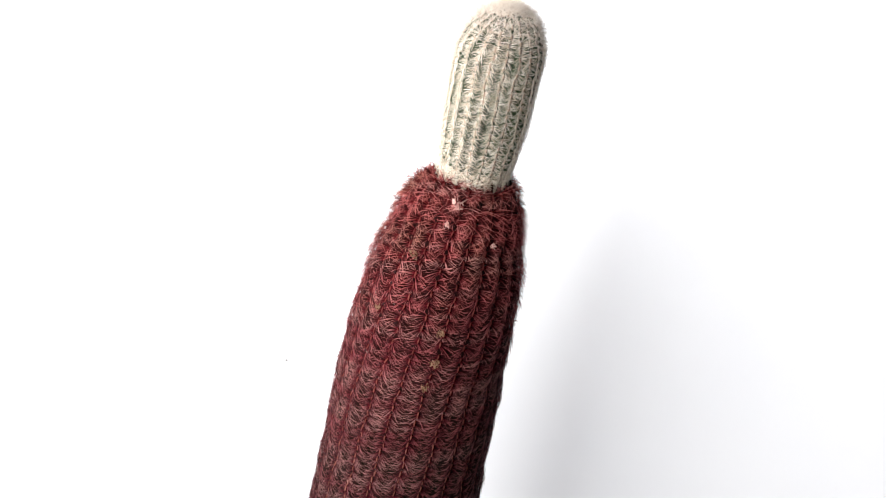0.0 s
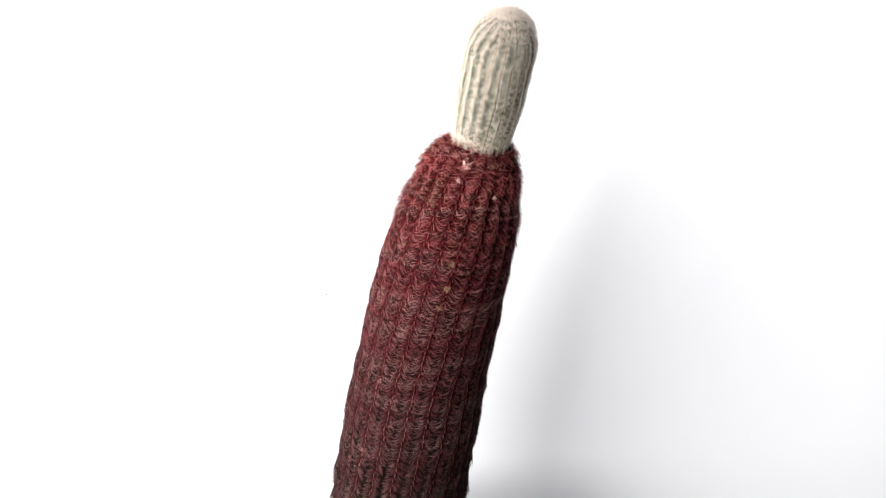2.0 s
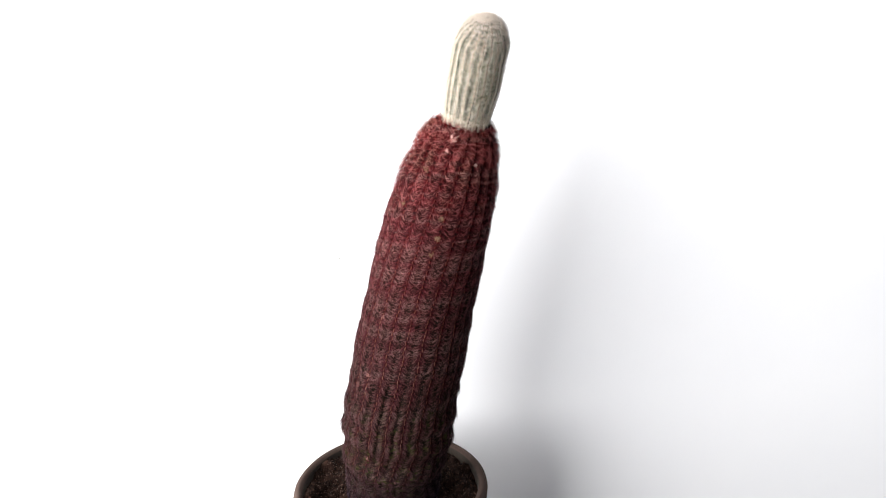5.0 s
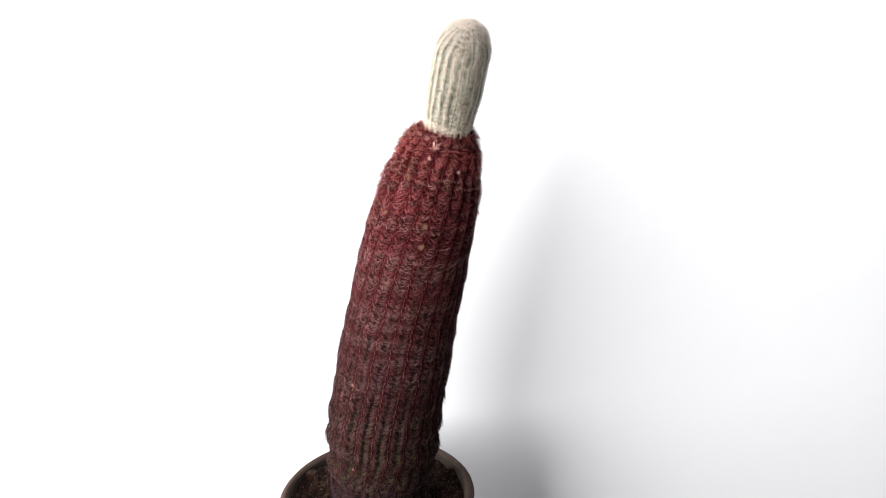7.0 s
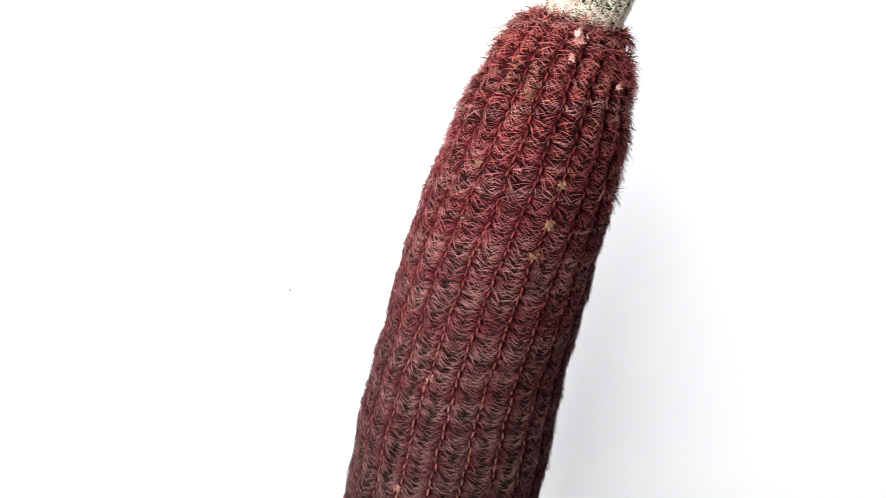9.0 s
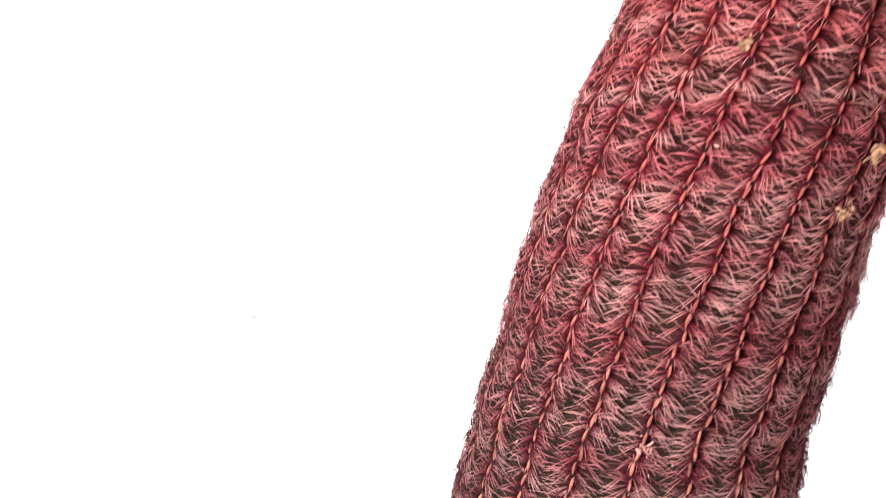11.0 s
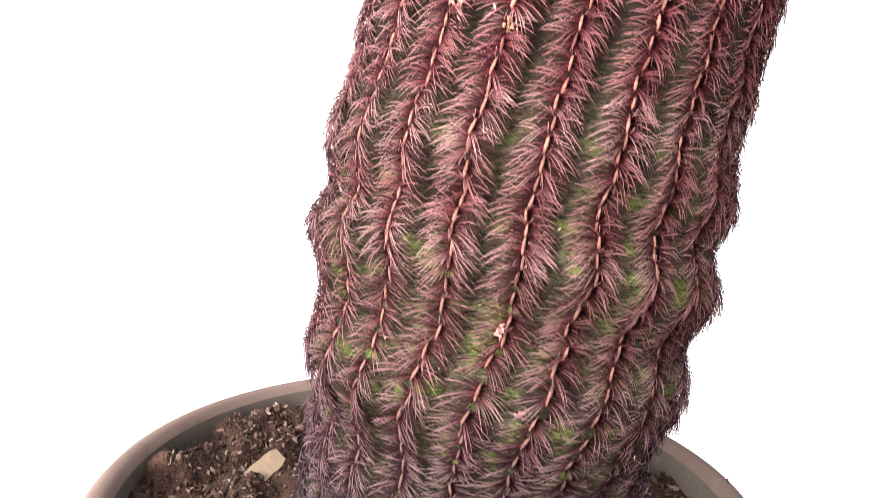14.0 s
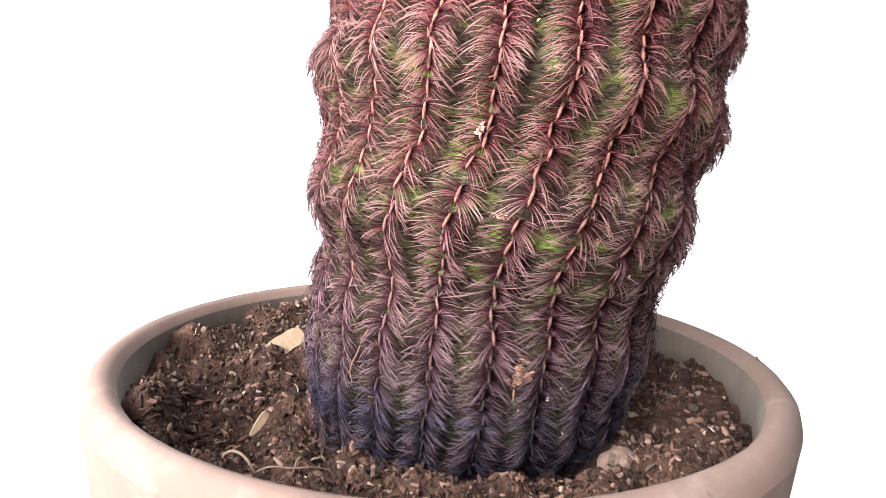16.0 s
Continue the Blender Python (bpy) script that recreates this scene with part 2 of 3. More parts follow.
# ---- the room ----
T = 0.1
slab("wall_north", "white painted plaster wall with faint brush marks", WALL_PAINT, (ROOM_X0 - T, ROOM_X1 + T, WALL_Y, WALL_Y + T, FLOOR_Z, ROOM_Z))
# unseen, added as a reflector that softens the shadow on the north wall
slab("wall_south", "unseen pale wall behind the viewer, added to bounce light", BOUNCE_PAINT, (ROOM_X0 - T, ROOM_X1 + T, ROOM_Y0 - T, ROOM_Y0, FLOOR_Z, ROOM_Z))
# unseen, set close by so its bluish bounce tints the north wall's shadow
slab("wall_east", "unseen dark blue-grey wall, added to tint the fill light", ROOM_PAINT, (ROOM_X1, ROOM_X1 + T, ROOM_Y0, WALL_Y, FLOOR_Z, ROOM_Z))
slab("wall_west", "plain grey painted wall with a window opening", ROOM_PAINT,
     (ROOM_X0 - T, ROOM_X0, ROOM_Y0, WIN_Y0, FLOOR_Z, ROOM_Z), (ROOM_X0 - T, ROOM_X0, WIN_Y1, WALL_Y, FLOOR_Z, ROOM_Z),
     (ROOM_X0 - T, ROOM_X0, WIN_Y0, WIN_Y1, FLOOR_Z, WIN_Z0), (ROOM_X0 - T, ROOM_X0, WIN_Y0, WIN_Y1, WIN_Z1, ROOM_Z))
slab("floor", "dark brown floor under the pot", FLOOR_MAT, (ROOM_X0 - T, ROOM_X1 + T, ROOM_Y0 - T, WALL_Y + T, FLOOR_Z - 0.1, FLOOR_Z))
# unseen, kept pale to reflect window light down
slab("ceiling", "unseen pale ceiling, added to bounce light", BOUNCE_PAINT, (ROOM_X0 - T, ROOM_X1 + T, ROOM_Y0 - T, WALL_Y + T, ROOM_Z, ROOM_Z + 0.1))

# ---- the pot ----
RIM_Z, RIM_R = 0.1311, 0.0700
POT_X, POT_Y = 0.0007, 0.0022  # middle of the rim


def lathe(name, profile, material, parent=None, steps=160, wobble=0.0):
    verts, faces, n = [], [], len(profile)
    for i in range(steps):
        a = 2 * math.pi * i / steps
        for r, z in profile:
            k = 1 + wobble * noise.noise((math.cos(a) * 1.5, math.sin(a) * 1.5, z * 30))
            verts.append((r * k * math.cos(a), r * k * math.sin(a), z))
    for i in range(steps):
        j = (i + 1) % steps
        for q in range(n - 1):
            faces.append((i * n + q, j * n + q, j * n + q + 1, i * n + q + 1))
    return mesh_object(name, verts, faces, material, parent)


def build_pot():
    h, r = RIM_Z, RIM_R
    pot = tagged(new("flower_pot"), "weathered greyish terracotta flower pot with a rounded rim", "flower pot")
    lean = Euler((radians(-1.3), radians(0.4), 0)).to_matrix()
    pot.matrix_world = Matrix.Translation(Vector((POT_X, POT_Y, h)) - lean @ Vector((0, 0, h))) @ lean.to_4x4()
    f = FLOOR_Z
    outer = [(0.0, f + 0.0005), (0.030, f), (0.0505, f), (0.0525, f + 0.001), (0.0538, f + 0.004)]
    outer += [(0.0538 + (r - 0.0538) * u ** 0.9, f + 0.004 + (h - f - 0.012) * u) for u in [x / 14 for x in range(1, 14)]]
    lip = [(r, h - 0.0065), (r + 0.0002, h - 0.0045), (r - 0.0004, h - 0.0022), (r - 0.0018, h - 0.0006), (r - 0.0034, h), (r - 0.0050, h - 0.0006), (r - 0.0062, h - 0.0022)]
    inner = [(r - 0.0068, h - 0.0050), (r - 0.0072, h - 0.012), (r - 0.0085, h - 0.025), (r - 0.018, h - 0.100), (r - 0.023, f + 0.012), (0.0, f + 0.012)]
    lathe("body", outer + lip[:2], TERRACOTTA, pot, wobble=0.006)
    lathe("rim", lip[1:], TERRACOTTA, pot, wobble=0.006)["label"] = "smooth rounded clay rim"
    lathe("lining", lip[-1:] + inner, STAINED_CLAY, pot, wobble=0.006)["label"] = "inner clay wall with soil stains"
    return pot


build_pot()


# ---- the soil ----
SOIL_Z = 0.1195


def soil_height(x, y):
    d = math.hypot(x - POT_X, y - POT_Y)
    h = SOIL_Z + 0.0036 * noise.noise((x * 60, y * 60, 0.3)) + 0.0044 * noise.noise((x * 130, y * 130, 5.1)) + 0.0012 * noise.noise((x * 330, y * 330, 2.2))
    h += 0.004 * math.exp(-(((x + 0.030) / 0.016) ** 2 + ((y - 0.022) / 0.016) ** 2))
    h -= 0.005 * math.exp(-(((x + 0.040) / 0.012) ** 2 + ((y + 0.002) / 0.013) ** 2))
    h -= 0.003 * math.exp(-(((x + 0.052) / 0.010) ** 2 + ((y - 0.018) / 0.012) ** 2))
    h += 0.003 * math.exp(-(((x - 0.025) / 0.022) ** 2 + ((y + 0.045) / 0.014) ** 2))
    h += 0.0065 * min(1.0, max(0.0, (d - 0.043) / 0.016)) * min(1.0, max(0.0, (0.012 - x) / 0.040))  # heaped up against one side
    h += 0.0034 * min(1.0, max(0.0, (d - 0.036) / 0.016)) * min(1.0, max(0.0, (x - 0.016) / 0.024))  # and a little against the other
    return h - 0.001 * max(0.0, (d - 0.058) / 0.006)


def build_soil():
    verts, faces, rings, steps = [(POT_X, POT_Y, soil_height(POT_X, POT_Y))], [], 110, 360
    for i in range(1, rings + 1):
        r = 0.0635 * i / rings
        for j in range(steps):
            a = 2 * math.pi * j / steps
            x, y = POT_X + r * math.cos(a), POT_Y + r * math.sin(a)
            verts.append((x, y, soil_height(x, y)))
    for j in range(steps):
        faces.append((0, 1 + j, 1 + (j + 1) % steps))
    for i in range(rings - 1):
        for j in range(steps):
            a, b = 1 + i * steps, 1 + (i + 1) * steps
            k = (j + 1) % steps
            faces.append((a + j, b + j, b + k, a + k))
    return tagged(mesh_object("potting_soil", verts, faces, SOIL), "dark brown crumbly potting soil in the pot", "soil", kind="stuff")


build_soil()


def lump(rng, size, flat=0.7, rough=0.35):
    """Vertices and faces of an uneven crumb."""
    bm = bmesh.new()
    bmesh.ops.create_icosphere(bm, subdivisions=1, radius=1)
    s = Vector((rng.uniform(0.8, 1.9), rng.uniform(0.45, 0.9), rng.uniform(0.25, 0.7) * flat + 0.08))
    off = Vector((rng.uniform(0, 90), rng.uniform(0, 90), 0))
    turn = Euler((rng.uniform(0, 6), rng.uniform(0, 6), rng.uniform(0, 6))).to_matrix()
    for v in bm.verts:
        k = 1 + rough * 2 * noise.noise(v.co * 1.7 + off)
        v.co = turn @ Vector((v.co.x * s.x, v.co.y * s.y, v.co.z * s.z)) * k * size
    vs = [v.co.copy() for v in bm.verts]
    fs = [[v.index for v in f.verts] for f in bm.faces]
    bm.free()
    return vs, fs


def build_crumbs():
    rng = random.Random(5)
    kinds = [lump(rng, 1.0) for _ in range(14)]
    verts, faces, count = [], [], 0
    while count < 15000:
        a, r = rng.uniform(0, 2 * math.pi), 0.0615 * math.sqrt(rng.random())
        x, y = POT_X + r * math.cos(a), POT_Y + r * math.sin(a)
        if math.hypot(x - 0.005, y + 0.002) < 0.028:
            continue
        s = 0.00016 + 0.0008 * rng.random() ** 3.0
        vs, fs = kinds[rng.randrange(len(kinds))]
        spin = Matrix.Rotation(rng.uniform(0, 6.28), 3, "Z") @ Matrix.Rotation(rng.uniform(0, 6.28), 3, "X")
        at = Vector((x, y, soil_height(x, y) + s * rng.uniform(0.0, 0.6)))
        base = len(verts)
        verts.extend(at + spin @ v * s for v in vs)
        faces.extend([i + base for i in f] for f in fs)
        count += 1
    return tagged(mesh_object("soil_crumbs", verts, faces, CRUMB, smooth=False), "loose brown bark crumbs and pale grit on the soil", "soil crumbs", kind="stuff")


build_crumbs()


def build_bark_bits():
    """The larger bits of bark, each lying loose on the soil."""
    rng = random.Random(8)
    meshes = []
    for i in range(6):
        vs, fs = lump(rng, 1.0, 0.8, 0.45)
        me = bpy.data.meshes.new("bark_bit")
        me.from_pydata([tuple(v) for v in vs], [], fs)
        me.materials.append(BARK_MAT)
        meshes.append(me)
    count = 0
    while count < 70:
        a, r = rng.uniform(0, 2 * math.pi), 0.060 * math.sqrt(rng.random())
        x, y = POT_X + r * math.cos(a), POT_Y + r * math.sin(a)
        if math.hypot(x - 0.004, y + 0.004) < 0.034 or (x < 0 and rng.random() < 0.7):
            continue
        s = rng.uniform(0.0007, 0.0014)
        ob = new("bark_bit", meshes[count % 6])
        ob.matrix_world = pose(x, y, soil_height(x, y) + 0.0002, rng.uniform(-30, 30), rng.uniform(-30, 30), rng.uniform(0, 360)) @ Matrix.Diagonal((s, s, s, 1))
        tagged(ob, "small reddish-brown bit of bark lying on the soil", "bark bit", "bark bits on the soil")
        count += 1


build_bark_bits()


def chip(name, label, at, length, width, thick, turn, tilt, material, bend=0.0):
    """A splinter of wood or bark with pointed, uneven ends."""
    bm = bmesh.new()
    bmesh.ops.create_grid(bm, x_segments=9, y_segments=3, size=0.5)
    top = list(bm.verts)
    for v in top:
        u = v.co.x * 2
        w = (1 - 0.75 * max(0, -u) ** 1.6 - 0.35 * max(0, u) ** 5) * (1 + 0.18 * noise.noise((u * 2.3, at[0] * 900, 1)))
        v.co = Vector((v.co.x * length, v.co.y * width * w, bend * (1 - u * u) + 0.12 * thick * noise.noise((u * 4, v.co.y * 6, at[1] * 700))))
    ex = bmesh.ops.extrude_face_region(bm, geom=bm.faces[:])
    for g in ex["geom"]:
        if isinstance(g, bmesh.types.BMVert):
            g.co.z += thick
    bmesh.ops.recalc_face_normals(bm, faces=bm.faces)
    ob = part(name, bm, material)
    ob.matrix_world = pose(*at, tilt[0], tilt[1], turn)
    return tagged(ob, label, name.replace("_", " "))


chip("wood_chip", "large pale wood chip lying on the soil beside the cactus", (-0.0306, 0.0285, 0.1238), 0.0145, 0.0048, 0.0010, 28, (40, -20), PALE_WOOD, 0.0005)
chip("wood_chip", "small pale wood chip half sunk in the soil", (-0.0385, -0.0048, 0.1208), 0.0052, 0.0015, 0.0007, 32, (60, -42), PALE_WOOD, 0.0003)


def build_stone():
    bm = bmesh.new()
    bmesh.ops.create_icosphere(bm, subdivisions=3, radius=1)
    for v in bm.verts:
        n = v.co.normalized()
        k = 1 + 0.38 * noise.noise(n * 1.6 + Vector((3, 8, 1))) + 0.16 * noise.noise(n * 4.5)
        v.co = Vector((n.x * 0.0042, n.y * 0.0030, n.z * 0.0030)) * k
    ob = part("bark_lump", bm, STONE_MAT)
    ob.matrix_world = pose(0.0190, -0.0385, 0.1216, 10, 5, 25)
    return tagged(ob, "pale rough lump of bark on the soil", "bark lump")


build_stone()


def strand(name, label, points, radius, material, taper=0.6):
    cu = bpy.data.curves.new(name, "CURVE")
    cu.dimensions, cu.bevel_depth, cu.bevel_resolution, cu.resolution_u = "3D", radius, 2, 6
    sp = cu.splines.new("BEZIER")
    sp.bezier_points.add(len(points) - 1)
    for i, (b, p) in enumerate(zip(sp.bezier_points, points)):
        b.co, b.handle_left_type, b.handle_right_type = p, "AUTO", "AUTO"
        b.radius = 1 - (1 - taper) * i / (len(points) - 1)
    cu.materials.append(material)
    tmp = new(name, cu)
    me = bpy.data.meshes.new_from_object(tmp.evaluated_get(bpy.context.evaluated_depsgraph_get()))
    bpy.data.objects.remove(tmp)
    ob = new(name, me)
    return tagged(ob, label, name.replace("_", " "))


strand("root_strand", "thin pale dry root curled on the soil", [(-0.0420, -0.0245, 0.1205), (-0.0390, -0.0258, 0.1226), (-0.0350, -0.0268, 0.1224), (-0.0320, -0.0268, 0.1222), (-0.0290, -0.0262, 0.1210)], 0.00018, ROOT_MAT)
strand("root_strand", "thin pale dry root curled on the soil", [(-0.0350, -0.0268, 0.1218), (-0.0338, -0.0256, 0.1236), (-0.0321, -0.0250, 0.1213)], 0.00012, ROOT_MAT)
strand("root_strand", "brown root arching out of the soil", [(-0.0463, -0.0160, 0.1185), (-0.0447, -0.0180, 0.1222), (-0.0425, -0.0207, 0.1226), (-0.0402, -0.0245, 0.1190)], 0.00034, ROOT_MAT)
strand("root_strand", "hair-thin pale root lying on the soil", [(-0.0520, 0.0325, 0.1200), (-0.0470, 0.0300, 0.1224), (-0.0415, 0.0285, 0.1222), (-0.0360, 0.0262, 0.1222)], 0.00012, ROOT_MAT)
strand("sprout_stub", "tiny pale stub standing up at the pot rim", [(-0.0500, -0.0285, 0.1180), (-0.0499, -0.0286, 0.1250), (-0.0497, -0.0288, 0.1283)], 0.00018, PALE_WOOD, 1.5)


def rim_crumb(at, size, seed):
    """A crumb of dirt stuck to the rim."""
    vs, fs = lump(random.Random(seed), size, 0.5)
    ob = mesh_object("dirt_crumb", [Vector(at) + v for v in vs], fs, CRUMB)
    return tagged(ob, "small dark crumb of dirt on the pot rim", "dirt crumb")


rim_crumb((0.0640, -0.0210, 0.1309), 0.0005, 1)
rim_crumb((0.0648, -0.0195, 0.1308), 0.0004, 2)
rim_crumb((0.0633, -0.0223, 0.1309), 0.0004, 3)

# ---- the cactus ----
RIBS = 22
# height, axis x, axis y, outer radius
AXIS = np.array([
    (0.108, 0.0012, -0.0046, 0.0280), (0.118, 0.0014, -0.0043, 0.0296), (0.126, 0.0024, -0.0058, 0.0312), (0.134, 0.0030, -0.0072, 0.0332),
    (0.142, 0.0038, -0.0088, 0.0324), (0.150, 0.0050, -0.0104, 0.0326), (0.160, 0.0060, -0.0112, 0.0347), (0.170, 0.0066, -0.0100, 0.0359),
    (0.185, 0.0101, -0.0078, 0.0383), (0.200, 0.0126, -0.0066, 0.0380), (0.220, 0.0170, -0.0058, 0.0373), (0.245, 0.0230, -0.0048, 0.0373),
    (0.270, 0.0289, -0.0053, 0.0358), (0.295, 0.0352, -0.0073, 0.0353), (0.320, 0.0414, -0.0103, 0.0338), (0.340, 0.0473, -0.0138, 0.0320),
    (0.360, 0.0531, -0.0158, 0.0291), (0.375, 0.0579, -0.0174, 0.0252), (0.387, 0.0624, -0.0187, 0.0200), (0.391, 0.0638, -0.0196, 0.0160), (0.3925, 0.0642, -0.0202, 0.0140)])
TIP = np.array([
    (0.386, 0.0618, -0.0172, 0.0138), (0.392, 0.0630, -0.0201, 0.0141), (0.403, 0.0653, -0.0252, 0.0152), (0.414, 0.0677, -0.0304, 0.0161),
    (0.430, 0.0706, -0.0365, 0.0160), (0.438, 0.0727, -0.0405, 0.0158), (0.4500, 0.0758, -0.0472, 0.0156)])
# the ribs wind a little: height, degrees
TWIST = np.array([(0.108, -1), (0.134, -1), (0.147, -3), (0.157, -7), (0.161, -5), (0.168, 1.5), (0.177, 3), (0.192, 2.5), (0.23, 6), (0.265, 7), (0.305, 11.4), (0.337, 17), (0.392, 22)])


def smooth_interp(x, xs, ys, width):
    """Piecewise-linear values, smoothed over a width."""
    offs = np.linspace(-1, 1, 9) * width
    return np.mean([np.interp(x + o, xs, ys) for o in offs], axis=0)


class Stem:
    """A curved, ribbed body of round cross-section."""

    def __init__(self, table, width, twist=None, ribs=RIBS, close=0.0, waves=False):
        self.h = np.linspace(table[0, 0], table[-1, 0], 900)
        self.c = np.stack([smooth_interp(self.h, table[:, 0], table[:, 1], width), smooth_interp(self.h, table[:, 0], table[:, 2], width), self.h], 1)
        self.r = smooth_interp(self.h, table[:, 0], table[:, 3], width * 0.6)
        if waves:  # slow rings of growth at the foot
            self.r = self.r + 0.0011 * np.cos(2 * np.pi * (self.h - 0.163) / 0.018) * np.interp(self.h, [0.135, 0.15, 0.19, 0.215], [0, 1, 1, 0.15])
            ring = np.array([noise.noise((0.3, 7.1, h * 115)) + 0.6 * noise.noise((4.4, 1.2, h * 240)) for h in self.h])
            self.r = self.r + 0.0007 * ring * np.interp(self.h, [0.17, 0.22, 0.37, 0.39], [0, 1, 1, 0])
        d = np.gradient(self.c, axis=0)
        self.s = np.concatenate([[0], np.cumsum(np.linalg.norm(np.diff(self.c, axis=0), axis=1))])
        if close:  # the end is rounded off over this length
            left = np.clip((self.s[-1] - self.s) / close, 0, 1)
            self.r = self.r * np.sqrt(1 - (1 - left) ** 2 * 0.999)
        self.t = d / np.linalg.norm(d, axis=1)[:, None]
        f = np.array([0, -1.0, 0]) - self.t * (self.t @ np.array([0, -1.0, 0]))[:, None]
        self.e1 = f / np.linalg.norm(f, axis=1)[:, None]
        self.e2 = np.cross(self.t, self.e1)
        self.tw = np.radians(smooth_interp(self.h, twist[:, 0], twist[:, 1], 0.004)) if twist is not None else np.zeros(len(self.h))
        self.ribs = ribs

    def at(self, s):
        i = np.interp(s, self.s, np.arange(len(self.s)))
        pick = lambda a: np.stack([np.interp(i, np.arange(len(a)), a[:, k]) for k in range(3)], -1)
        flat = lambda a: np.interp(i, np.arange(len(a)), a)
        return pick(self.c), pick(self.t), pick(self.e1), pick(self.e2), flat(self.r), flat(self.tw)


RED = Stem(AXIS, 0.006, TWIST, waves=True)
WHITE = Stem(TIP, 0.005, None, 20, 0.017)


def rib_steps(stem, spacing, start, end):
    """Places of the areoles along one rib."""
    out, s = [], start
    while s < end:
        out.append(s)
        s += float(np.interp(stem.c[np.searchsorted(stem.s, s) - 1, 2], spacing[:, 0], spacing[:, 1]))
    return out


SPACING = np.array([(0.11, 0.0025), (0.14, 0.0026), (0.165, 0.0026), (0.19, 0.0029), (0.25, 0.0033), (0.31, 0.0036), (0.345, 0.0042), (0.39, 0.0050)])
WHITE_SPACING = np.array([(0.39, 0.0028), (0.435, 0.0028), (0.448, 0.0016)])


def build_body(name, stem, spare, depth, material, parent, rows=260):
    """The fleshy body inside the spines."""
    around = stem.ribs * 10
    verts, faces = [], []
    ss = np.linspace(0, stem.s[-1], rows)
    for s in ss:
        c, t, e1, e2, r, tw = stem.at(s)
        r = max(r - spare, 1e-4)
        for j in range(around):
            a = 2 * math.pi * j / around
            crest = 0.5 + 0.5 * math.cos(stem.ribs * a)
            groove = depth * (1 - crest ** 0.7) * min(1, r / 0.012)
            p = c + (e1 * math.cos(a + tw) + e2 * math.sin(a + tw)) * 1.0 * (r - groove)
            k = 0.0004 * noise.noise(Vector(p) * 160)
            p = p + (e1 * math.cos(a + tw) + e2 * math.sin(a + tw)) * k
            verts.append(p)
    for i in range(rows - 1):
        for j in range(around):
            k = (j + 1) % around
            faces.append((i * around + j, i * around + k, (i + 1) * around + k, (i + 1) * around + j))
    verts.append(stem.at(ss[-1])[0])
    last = (rows - 1) * around
    for j in range(around):
        faces.append((last + j, last + (j + 1) % around, len(verts) - 1))
    return mesh_object(name, verts, faces, material, parent)


